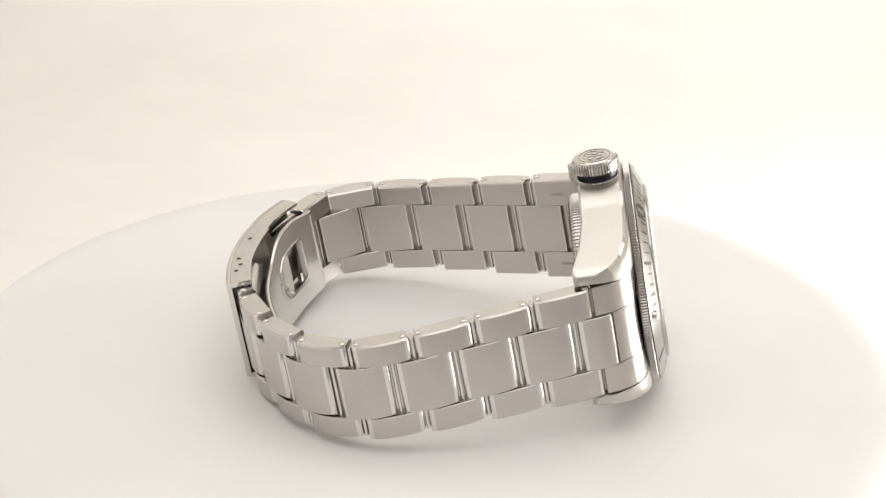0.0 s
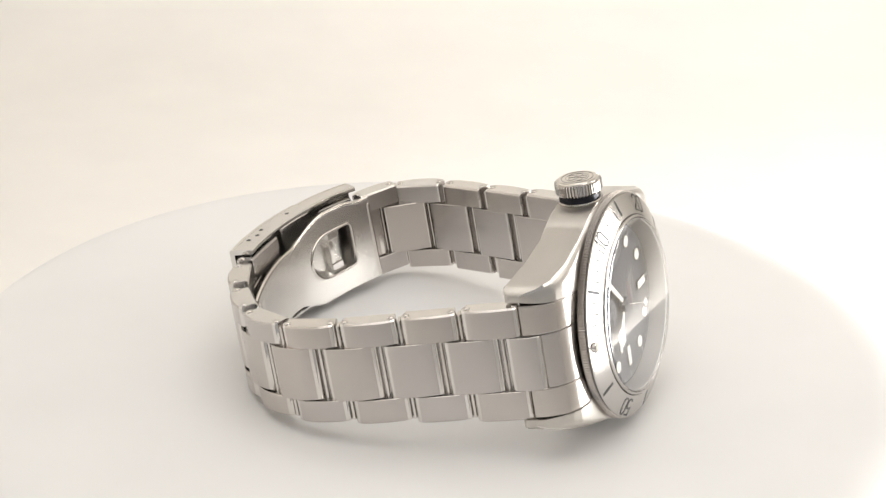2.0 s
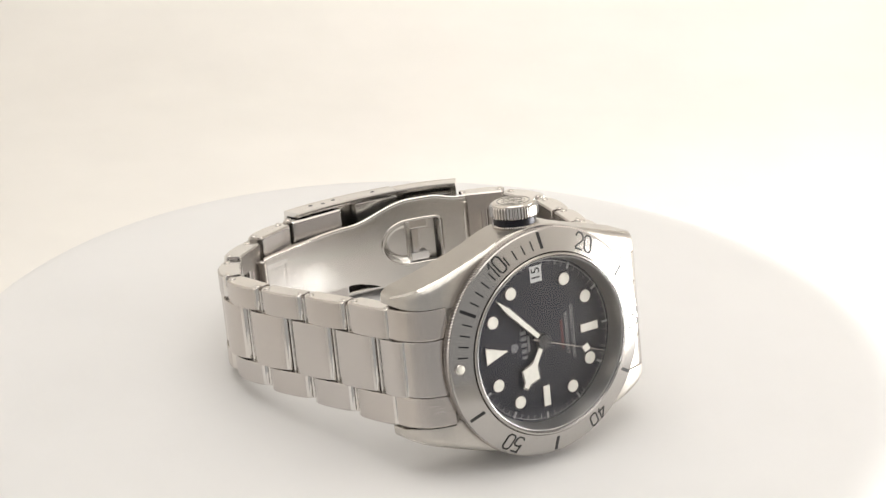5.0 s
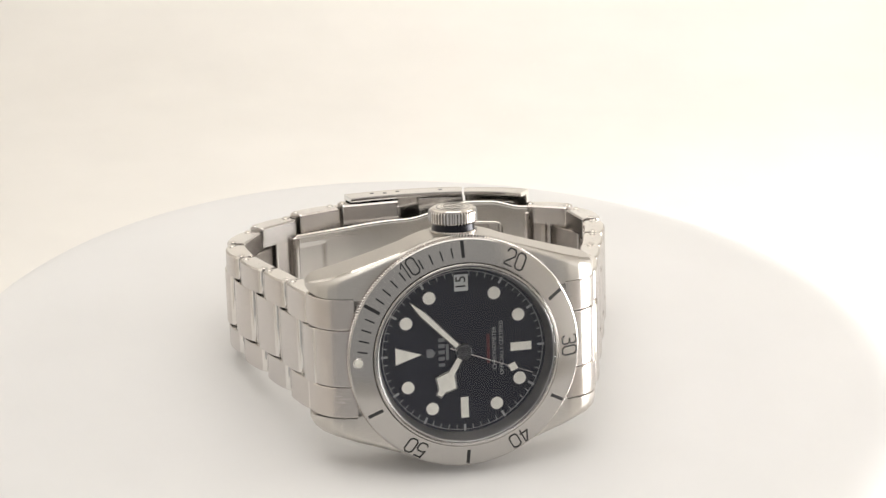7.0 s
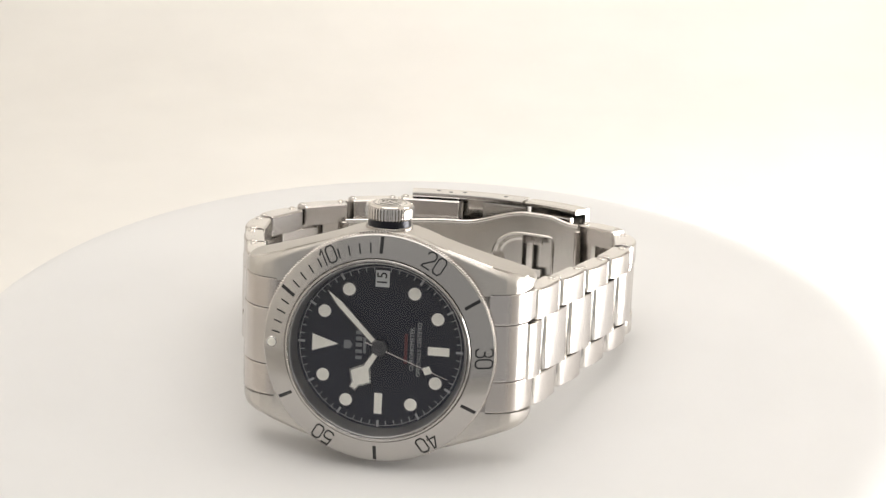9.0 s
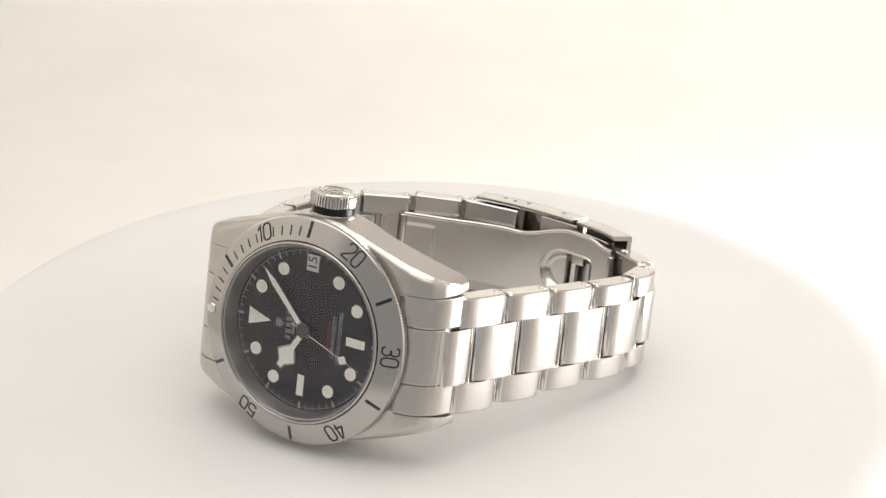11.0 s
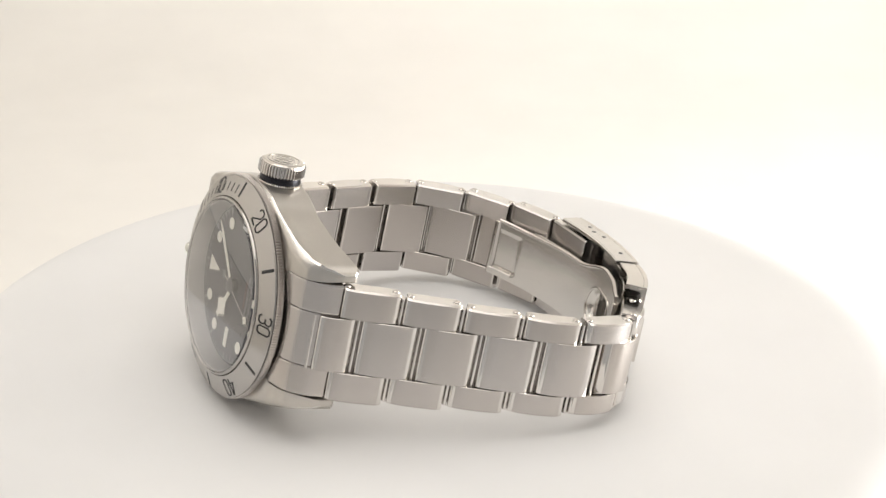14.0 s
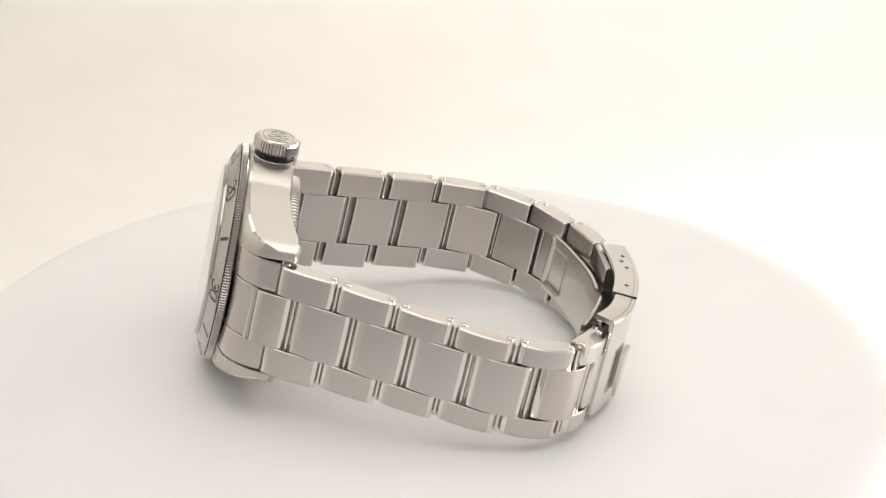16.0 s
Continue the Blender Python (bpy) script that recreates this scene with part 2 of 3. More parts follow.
def lug(sx, sz):
    """A lug: flat satin flank, broad polished bevel, tip bent back."""
    bm = bmesh.new()
    secs = []
    for i in range(37):
        f = i / 36
        x = 18.4 + 6.75 * (1 - (1 - f) ** 1.7)
        zt = max(ztop(x), LUG_IN + 0.5)
        loop = flank_section(x, zt, yfront(x) - 0.03, LUG_IN + 0.6 * max(0.0, x - 24.8) ** 2)
        k = min(1.0, max(0.0, (x - 23.0) / 2.16))
        w = 0.42 + 0.58 * math.sqrt(1 - k * k)
        yc, zc = sum(y for y, z in loop) / len(loop), sum(z for y, z in loop) / len(loop)
        secs.append([bm.verts.new((sx * x, yc + (y - yc) * w, sz * (zc + (z - zc) * w))) for y, z in loop])
    return join_sections(bm, secs, (5, 7), (5, 6, 7))


case = part("case", case_body(), FLANK, watch, "satin steel case with polished bevels", sharp=0.5, second=POLISHED)
for sx in (-1, 1):
    for sz in (-1, 1):
        part("lug", lug(sx, sz), FLANK, case, sharp=0.5, second=POLISHED)
part("case_back", lathe([(0, 12.9), (14.6, 12.9), (15.7, 12.5), (15.95, 12.0), (15.95, 9.5), (0, 9.5)], 560, "y", radii=[1.0, 1.0, 0.988, 0.988]), BRUSHED, watch, "fluted steel case back")

# bezel: finely toothed rim, sloping satin face
teeth = [1.0, 0.986]
bezel = part("bezel", lathe([(16.0, 2.35), (16.0, -0.75), (16.15, -0.88), (16.45, -0.8), (19.75, 0.55), (19.95, 0.75), (19.6, 0.95), (19.4, 2.35)],
                            192, "y", closed=True), BEZEL, watch, "satin steel bezel with engraved minute scale")
part("toothed_rim", lathe([(19.3, 0.95), (20.05, 0.95), (20.25, 1.1), (20.25, 2.1), (20.05, 2.3), (19.3, 2.3)], 480, "y", closed=True, radii=teeth),
     BRUSHED, bezel, "fine coin-edge grip", smooth=False)


def bez_h(r):
    return -0.82 + (r - 16.4) * (1.37 / 3.35) - 0.03


def bezel_bar(minute, r0, r1, w):
    u = polar(minute, 1)
    v = Vector((u.y, -u.x))
    bm = bmesh.new()
    quad = [(r0, -w), (r1, -w), (r1, w), (r0, w)]
    lo, hi = [], []
    for r, s in quad:
        p = u * r + v * s
        lo.append(bm.verts.new((p.x, bez_h(r), p.y)))
        hi.append(bm.verts.new((p.x, bez_h(r) + 0.2, p.y)))
    bm.faces.new(lo)
    bm.faces.new(hi)
    for i in range(4):
        bm.faces.new((lo[i], lo[(i + 1) % 4], hi[(i + 1) % 4], hi[i]))
    bmesh.ops.recalc_face_normals(bm, faces=bm.faces)
    return bm


STROKES = {  # squared engraved figures, in units of width and height
    "0": ([(0.25, 0), (0.75, 0), (1, 0.16), (1, 0.84), (0.75, 1), (0.25, 1), (0, 0.84), (0, 0.16)], True),
    "1": ([(0.2, 0.72), (0.6, 1), (0.6, 0)], False),
    "2": ([(0, 0.74), (0, 0.86), (0.22, 1), (0.78, 1), (1, 0.86), (1, 0.62), (0, 0.1), (0, 0), (1, 0)], False),
    "3": ([(0, 0.84), (0.22, 1), (0.78, 1), (1, 0.86), (1, 0.64), (0.8, 0.52), (0.35, 0.52), (0.8, 0.5), (1, 0.38), (1, 0.14), (0.78, 0), (0.22, 0), (0, 0.16)], False),
    "4": ([(0.75, 0), (0.75, 1), (0.55, 1), (0, 0.3), (1, 0.3)], False),
    "5": ([(0.95, 1), (0.08, 1), (0, 0.52), (0.2, 0.6), (0.78, 0.6), (1, 0.46), (1, 0.14), (0.78, 0), (0.22, 0), (0, 0.14)], False),
}


def ribbon(bm, pts, closed, w, lift):
    """A mitred flat stroke of width w through the points, in the xy plane."""
    n = len(pts)
    left, right = [], []
    for i, p in enumerate(pts):
        a = pts[i - 1] if closed or i else None
        b = pts[(i + 1) % n] if closed or i < n - 1 else None
        d0 = (p - a).normalized() if a is not None else (b - p).normalized()
        d1 = (b - p).normalized() if b is not None else d0
        t = d0 + d1
        t = t.normalized() if t.length > 0.2 else d0
        m = Vector((-t.y, t.x))
        k = w / 2 / max(0.5, m.dot(Vector((-d0.y, d0.x))))
        left.append(bm.verts.new((p.x + m.x * k, p.y + m.y * k, lift)))
        right.append(bm.verts.new((p.x - m.x * k, p.y - m.y * k, lift)))
    for i in range(n if closed else n - 1):
        j = (i + 1) % n
        bm.faces.new((right[i], right[j], left[j], left[i]))


def numeral(word, high, wide, w, gap):
    bm = bmesh.new()
    x = -(len(word) * wide + (len(word) - 1) * gap) / 2
    for c in word:
        pts, closed = STROKES[c]
        ribbon(bm, [Vector((x + a * wide, (b - 0.5) * high)) for a, b in pts], closed, w, 0.03)
        x += (wide if c != "1" else wide * 0.72) + gap
    return bm


for minute in (5, 15, 25, 35, 45, 55):
    part("scale_bar", bezel_bar(minute, 16.9, 19.6, 0.29), BLACK_INK, bezel, "black filled bar", False)
for minute in (1, 2, 3, 4, 6, 7, 8, 9, 11, 12, 13, 14):
    part("scale_mark", bezel_bar(minute, 17.0, 18.6, 0.13), BLACK_INK, bezel, "", False)
for minute in (10, 20, 30, 40, 50):
    bm = numeral(str(minute), 2.75, 1.5, 0.25, 0.44)
    u = polar(minute, 1)
    for v in bm.verts:  # follow the slope of the bezel
        v.co.z -= v.co.y * (1.37 / 3.35)
    p = u * 18.2
    part("numeral", set_on_dial(bm, p.x, p.y, bez_h(18.2), (u.x, u.y)), BLACK_INK, bezel, "black minute numeral", False)
p = polar(0, 18.4)
part("pip_ring", lathe([(0, 0.6), (0.95, 0.6), (0.95, -0.25), (0.85, -0.4), (0, -0.4)], 32, "y", (p.x, 0, p.y)), POLISHED, bezel, "steel ring of the bezel pearl")
part("pip", lathe([(0, 0.6), (0.72, 0.6), (0.72, -0.45), (0.5, -0.62), (0, -0.72)], 32, "y", (p.x, 0, p.y)), LUME, bezel, "white luminous pearl")

# crystal and flange
dome = [(15.36, 0.2), (15.36, -1.45), (15.33, -1.53), (15.25, -1.58), (15.15, -1.6)]
for i in range(1, 41):
    r = 15.15 * (1 - i / 40.0)
    dome.append((max(r, 0.01), -1.6 - 0.45 * (1 - (r / 15.15) ** 2)))
crystal = part("crystal", lathe(dome, 128, "y", caps=(False, True)), GLASS, watch, "domed clear sapphire crystal")
crystal.visible_shadow = False
part("crystal_seat", lathe([(15.38, 1.5), (15.38, -1.15), (15.6, -1.4), (15.85, -1.3), (15.95, -1.1), (15.95, 1.5)], 160, "y", closed=True), BEZEL, watch, "steel ring round the crystal")
part("flange", lathe([(14.4, 2.2), (15.12, -0.9), (15.28, -1.0), (15.28, 2.2)], 128, "y", closed=True), REHAUT, watch, "grey steel flange round the dial")

# dial
DIAL = 2.0
dial = part("dial", lathe([(0, DIAL + 0.5), (14.9, DIAL + 0.5), (14.9, DIAL), (0, DIAL)], 128, "y"), BLACK_DIAL, watch, "glossy black dial with cream markers")


def disc(r, x, z, h0, h1, segs=32):
    return poly_plate([(x + r * math.cos(2 * math.pi * i / segs), z + r * math.sin(2 * math.pi * i / segs)) for i in range(segs)], h0, h1)


def radial_plate(minute, outline, h0, h1):
    """Outline of (radius, sideways) pairs turned to a minute."""
    u = polar(minute, 1)
    v = Vector((u.y, -u.x))
    return poly_plate([tuple(u * r + v * s) for r, s in outline], h0, h1)


for hour in (1, 2, 4, 5, 7, 8, 10, 11):
    p = polar(hour * 5, 11.26)
    part("hour_marker", disc(1.16, p.x, p.y, DIAL - 0.25, DIAL), POLISHED, dial)
    part("lume", disc(1.03, p.x, p.y, DIAL - 0.32, DIAL - 0.2), LUME, dial, "cream round luminous plot", False)
for minute, outline in ((0, [(7.1, 0), (11.8, 1.6), (11.8, -1.6)]), (30, [(8.2, -0.78), (12.0, -0.78), (12.0, 0.78), (8.2, 0.78)]),
                        (45, [(8.1, -0.72), (11.9, -0.72), (11.9, 0.72), (8.1, 0.72)])):
    part("hour_marker", radial_plate(minute, outline, DIAL - 0.25, DIAL), POLISHED, dial, "", False)
    cx = sum(o[0] for o in outline) / len(outline)
    part("lume", radial_plate(minute, [(cx + (r - cx) * 0.93, s * 0.86) for r, s in outline], DIAL - 0.32, DIAL - 0.2), LUME, dial, "cream luminous marker", False)
for i in range(60):
    if i == 15:
        continue
    r0, r1, w = (13.05, 14.25, 0.2) if i % 5 == 0 else (13.15, 13.95, 0.065)
    part("minute_mark", radial_plate(i, [(r0, -w), (r1, -w), (r1, w), (r0, w)], DIAL - 0.03, DIAL), WHITE_PRINT, dial, "", False)
part("track_ring", lathe([(13.92, DIAL), (13.92, DIAL - 0.025), (14.02, DIAL - 0.025), (14.02, DIAL)], 128, "y", closed=True), WHITE_PRINT, dial, "", False)
frame_pts = [(-1.2, 10.5), (1.2, 10.5), (1.2, 13.4), (-1.2, 13.4)]
date = part("date_window", poly_plate(frame_pts, DIAL - 0.05, DIAL), DATE_WHITE, dial, "pale date window reading 15", False)
part("date_numeral", set_on_dial(text_mesh("15", 2.5, 1.0, 0.01, 0.02), 0, 11.95, DIAL - 0.07, (-1, 0)), BLACK_INK, dial, "", False)
for s, w in zip((-2.2, -1.1, 0.05, 1.15, 2.2), (0.28, 0.32, 0.32, 0.34, 0.3)):
    part("brand_bar", poly_plate([(-4.25, s - w), (-3.15, s - w), (-3.15, s + w), (-4.25, s + w)], DIAL - 0.03, DIAL), GREY_PRINT, dial, "plain grey printed block", False)
part("emblem", poly_plate([(-6.3, -0.75), (-6.3, 0.75), (-5.3, 0.75), (-4.75, 0), (-5.3, -0.75)], DIAL - 0.03, DIAL), GREY_PRINT, dial, "small grey shield shape", False)
part("origin_bar", poly_plate([(-2.95, -1.4), (-2.45, -1.4), (-2.45, 1.4), (-2.95, 1.4)], DIAL - 0.03, DIAL), GREY_PRINT, dial, "", False)
part("depth_bar", poly_plate([(4.15, -2.6), (4.7, -2.6), (4.7, 2.6), (4.15, 2.6)], DIAL - 0.03, DIAL), RED_PRINT, dial, "small red printed line", False)
part("dial_text", set_on_dial(text_mesh("CHRONOMETER", 1.02, 1.0, 0.01), 5.5, 0, DIAL - 0.04, (-1, 0)), WHITE_PRINT, dial, "", False)
part("dial_text", set_on_dial(text_mesh("OFFICIALLY CERTIFIED", 1.02, 0.93, 0.01), 6.75, 0, DIAL - 0.04, (-1, 0)), WHITE_PRINT, dial, "", False)


def hand(name, minute, outline, lume, h, mat=DARK_STEEL):
    ob = part(name, radial_plate(minute, outline, h - 0.1, h + 0.05), mat, watch, "", False)
    for o in lume:
        part("lume", radial_plate(minute, o, h - 0.17, h - 0.08), LUME, ob, "cream luminous fill", False)
    return ob


hand("hour_hand", 50.15, [(-0.6, -0.55), (4.0, -0.62), (4.4, -1.0), (6.2, -2.25), (7.9, -0.75), (8.9, -0.6), (8.9, 0.6), (7.9, 0.75), (6.2, 2.25), (4.4, 1.0), (4.0, 0.62), (-0.6, 0.55)],
     [[(1.4, -0.4), (4.3, -0.5), (6.2, -1.9), (7.6, -0.6), (8.6, -0.42), (8.6, 0.42), (7.6, 0.6), (6.2, 1.9), (4.3, 0.5), (1.4, 0.4)]], DIAL - 0.55)
hand("minute_hand", 7.65, [(-0.6, -0.5), (2.0, -0.55), (10.0, -0.62), (13.2, -0.08), (13.2, 0.08), (10.0, 0.62), (2.0, 0.55), (-0.6, 0.5)],
     [[(1.6, -0.36), (10.0, -0.44), (12.7, -0.06), (12.7, 0.06), (10.0, 0.44), (1.6, 0.36)]], DIAL - 0.85)
hand("seconds_hand", 33.5, [(-2.6, -0.12), (8.0, -0.08), (9.0, -0.95), (10.0, -0.06), (12.8, -0.05), (12.8, 0.05), (10.0, 0.06), (9.0, 0.95), (8.0, 0.08), (-2.6, 0.12)],
     [[(8.15, 0.0), (9.0, -0.8), (9.85, 0.0), (9.0, 0.8)]], DIAL - 1.15, BRUSHED)
part("hand_hub", lathe([(0, DIAL - 1.4), (0.45, DIAL - 1.4), (0.5, DIAL - 1.3), (1.2, DIAL - 1.3), (1.35, DIAL - 1.2), (1.35, DIAL - 0.2), (0, DIAL - 0.2)], 40, "y"), HUB_STEEL, watch)

# crown, pulled out on a black tube
CR = (0, 6.75, 0)
grip = [1.0, 1.0, 0.9, 0.9]
crown = part("crown", lathe([(0, 21.5), (3.75, 21.5), (4.0, 21.65), (4.2, 21.9), (4.2, 23.45), (4.05, 23.75)], 176, "z", CR, radii=grip), POLISHED, watch, "fluted steel screw-down crown", False)
part("crown_cap", lathe([(0, 23.6), (3.72, 23.6), (3.7, 23.85), (3.55, 24.06), (3.3, 24.16), (0, 24.2)], 64, "z", CR), SATIN, crown)
part("crown_tube", lathe([(0, 19.5), (3.7, 19.5), (3.7, 20.8), (3.5, 21.65), (0, 21.65)], 64, "z", CR), BLACK_TUBE, watch, "black crown tube")
part("crown_collar", lathe([(0, 19.3), (4.05, 19.3), (4.05, 20.2), (3.85, 20.4), (3.7, 20.4), (0, 20.35)], 240, "z", CR, radii=grip), POLISHED, watch, "", False)
for r0, r1 in ((2.75, 2.87), (2.0, 2.08)):
    part("crown_ring", lathe([(r0, 24.13), (r1, 24.13), (r1, 24.22), (r0, 24.22)], 48, "z", CR, closed=True), DARK_STEEL, crown)
for i in range(5):
    a = 2 * math.pi * i / 5
    part("crown_petal", lathe([(0.55, 24.13), (0.64, 24.13), (0.64, 24.23), (0.55, 24.23)], 20, "z", (1.15 * math.cos(a), CR[1] + 1.15 * math.sin(a), 0), closed=True), DARK_STEEL, crown)
part("crown_petal", lathe([(0.3, 24.13), (0.4, 24.13), (0.4, 24.24), (0.3, 24.24)], 20, "z", CR, closed=True), DARK_STEEL, crown)

# ---- bracelet: outer joints in plan (x, y), centre height, half width ----
RIGHT = [(24.3, 10.2, -0.3, 10.6), (27.5, 20.5, -0.25, 10.2), (31.0, 30.7, -0.05, 9.55), (34.3, 40.9, 0.15, 9.05), (37.2, 51.4, 0.4, 8.8), (36.0, 62.0, 0.9, 8.6),
         (28.0, 67.4, 1.5, 8.6)]
LEFT = [(-24.3, 10.2, -0.25, 10.65), (-26.6, 20.6, -0.2, 10.2), (-29.2, 30.9, 0.05, 9.7), (-31.9, 41.4, 0.35, 9.3), (-32.6, 52.1, 0.7, 9.0), (-27.6, 61.8, 1.2, 8.8),
        (-19.0, 68.5, 1.9, 8.9), (-9.2, 72.9, 2.3, 9.0), (3.6, 73.7, 2.4, 9.0)]
TH = 3.3
PROUD = 1.5  # outer faces over the hinge line on the wider half
INNER = 4.95  # half width of the centre links


def along(joints):
    """Points and heights by the length run along the joints, with rounded turns."""
    pts = [Vector(j[:2]) for j in joints]
    runs = [0.0]
    for a, b in zip(pts, pts[1:]):
        runs.append(runs[-1] + (b - a).length)

    def at(s):
        if s < 0:  # up the curve of the end link
            return Vector((math.copysign(xfront(pts[0].y + s) - 1.1, pts[0].x), pts[0].y + s)), joints[0][2], joints[0][3]
        i = 0
        while i < len(pts) - 2 and s > runs[i + 1]:
            i += 1
        f = (s - runs[i]) / (runs[i + 1] - runs[i])
        p0, p1, p2, p3 = pts[max(i - 1, 0)], pts[i], pts[i + 1], pts[min(i + 2, len(pts) - 1)]
        f = min(max(f, -0.4), 1.4)
        q = 0.5 * ((2 * p1) + (p2 - p0) * f + (2 * p0 - 5 * p1 + 4 * p2 - p3) * f * f + (3 * p1 - p0 - 3 * p2 + p3) * f ** 3)
        g = min(max(f, 0), 1)
        zc = joints[i][2] * (1 - g) + joints[i + 1][2] * g
        hw = joints[i][3] * (1 - g) + joints[i + 1][3] * g
        return q, zc, hw
    return runs, at


def link_piece(name, at, s0, s1, zlo, zhi, side, mat, thick=TH, gap=0.42, off=0.0):
    """A link between two places on the run: bowed outer face, rounded ends."""
    zc = at((s0 + s1) / 2)[1]
    a, b = at(s0 + gap)[0], at(s1 - gap)[0]
    d = (b - a).normalized()
    n = Vector((d.y, -d.x)) * side
    m = at((s0 + s1) / 2)[0]
    sag = (m - (a + b) / 2).dot(n)
    run = (b - a).length
    ends = ((0, 0.74), (0.05, 0.53), (0.16, 0.385), (0.38, 0.27), (0.8, 0.15), (1.4, 0.055), (2.3, 0))
    prof = list(ends)
    for k in range(1, 6):
        prof.append((2.3 + (run - 4.6) * k / 6, 0))
    prof += [(run - f, drop) for f, drop in reversed(ends)]
    if run < 5.2:
        prof = [(0, 0.5), (0.06, 0.27), (0.18, 0.1), (0.4, 0.02)] + [(0.4 + (run - 0.8) * k / 4, 0) for k in (1, 2, 3)] + [(run - 0.4, 0.02), (run - 0.18, 0.1), (run - 0.06, 0.27), (run, 0.5)]
    outer = []
    for u, drop in prof:
        f = 2 * u / run - 1
        outer.append(a + d * u + n * (off - (PROUD if side < 0 else 1.0) + (sag - 0.32) * (1 - f * f) + drop))
    return part(name, strip_flat(outer, n, thick - 0.55, zlo + zc, zhi + zc, 0.3 if zhi < 0 else 0.09, 0.3 if zlo > 0 else 0.09), mat, watch, sharp=0.62, second=SATIN)


def strip_flat(outer, n, inner, z0, z1, edge=0.13, edge_top=0.13):
    """Like strip, but the inner side is one flat face a depth behind the ends."""
    bm = bmesh.new()
    base = outer[0] + n * inner
    along_d = (outer[-1] - outer[0]).normalized()
    secs = []
    for i, q in enumerate(outer):
        k = min(i, len(outer) - 1 - i)
        t = (base - q).dot(n) - (0.6, 0.3, 0.1, 0.02)[k] if k < 4 else (base - q).dot(n)
        w = q + n * t + along_d * ((0.45, 0.42, 0.34, 0.2, 0.0)[min(k, 4)] * (1 if i <= k else -1))
        e, g = edge, edge_top
        loop = [(q + n * e, z0), (w - n * e, z0), (w, z0 + e), (w, z1 - g), (w - n * g, z1), (q + n * g, z1), (q, z1 - g), (q, z0 + e)]
        secs.append([bm.verts.new((v.x, v.y, z)) for v, z in loop])
    k = len(secs[0])
    for j, (a, b) in enumerate(zip(secs, secs[1:])):
        rolled = min(j, len(secs) - 2 - j) < 4  # polished roll at both ends of the link
        for i in range(k):
            f = bm.faces.new((a[i], a[(i + 1) % k], b[(i + 1) % k], b[i]))
            f.material_index = 1 if rolled or i in (0, 4) else 0
    bm.faces.new(secs[0])
    bm.faces.new(secs[-1])
    bmesh.ops.recalc_face_normals(bm, faces=bm.faces)
    return bm


def pin_dome(x, y, z, r, parent):
    part("pin", lathe([(r, z - 0.3), (r, z + 0.05), (r * 0.85, z + 0.2), (r * 0.5, z + 0.31), (0.01, z + 0.35)], 24, "z", (x, y, 0)), POLISHED, parent)


def joint_rod(at, s, half, side, r=0.31):
    """Rounded hinge bar standing in the gap between two links, just below their faces."""
    q, zc, hw = at(s)
    d = (at(s + 0.3)[0] - at(s - 0.3)[0]).normalized()
    n = Vector((d.y, -d.x)) * side
    top = 0.46 - (PROUD if side < 0 else 1.0)
    low = top + TH - 1.0
    outline = []
    for base, start in ((top + r, math.pi), (low - r, 0.0)):
        for k in range(9):
            a = start + math.pi * k / 8
            outline.append(q + d * (r * math.cos(a)) + n * (base + r * math.sin(a)))
    bm = bmesh.new()
    rings = [[bm.verts.new((p.x, p.y, z)) for p in outline] for z in (zc - half, zc + half)]
    m = len(outline)
    for k in range(m):
        bm.faces.new((rings[0][k], rings[0][(k + 1) % m], rings[1][(k + 1) % m], rings[1][k]))
    for ring in rings:
        bm.faces.new(ring)
    bmesh.ops.recalc_face_normals(bm, faces=bm.faces)
    part("hinge_rod", bm, POLISHED, watch, sharp=0.6)


def half_bracelet(joints, side, shift=4.0):
    runs, at = along(joints)
    for i in range(len(joints) - 1):
        s0, s1 = runs[i], runs[i + 1]
        hw = (joints[i][3] + joints[i + 1][3]) / 2
        for zlo, zhi in ((INNER + 0.06, hw), (-hw, -INNER - 0.06)):
            ob = link_piece("outer_link", at, s0, s1, zlo, zhi, side, BRUSHED)
            if zhi > 0:
                for s in (s0 + 1.3, s1 - 1.3):
                    q, zc, _ = at(s)
                    d = (at(s + 0.3)[0] - at(s - 0.3)[0]).normalized()
                    c = q + Vector((d.y, -d.x)) * side * 0.2
                    pin_dome(c.x, c.y, zhi + at((s0 + s1) / 2)[1], 0.66, ob)
        c0 = runs[i] + shift if i else runs[0] + shift + 0.6
        c1 = min(runs[i + 1] + shift, runs[-1] + 1.5)
        link_piece("centre_link", at, c0, c1, -INNER, INNER, side, BRUSHED, TH, 0.58, -0.02)
        if i:
            joint_rod(at, s0, hw - 0.3, side)
        joint_rod(at, c0, INNER, side)
    # short first centre piece next to the end link
    link_piece("centre_link", at, -3.6, runs[0] + shift + 0.6, -INNER, INNER, side, BRUSHED, TH, 0.58, -0.02)
    joint_rod(at, -3.6, INNER, side)


def hinge_strap(joints, side):
    """An added filler, a recessed steel band halfway through the bracelet, so the gaps don't show black."""
    runs, at = along(joints)
    line, lo, hi = [], [], []
    steps = 4 * (len(joints) - 1)
    for i in range(-1, steps + 1):
        s = max(-5.0, runs[-1] * i / steps)
        q, zc, hw = at(s)
        d = (at(s + 0.3)[0] - at(s - 0.3)[0]).normalized()
        line.append(q + Vector((d.y, -d.x)) * side * 0.1)
        lo.append(zc - hw + 0.7)
        hi.append(zc + hw - 0.7)
    part("hinge_strap", strip(line, 0.8, lo, hi, 0.1, side), BRUSHED, watch, "added recessed steel filler band behind the gaps between the links")


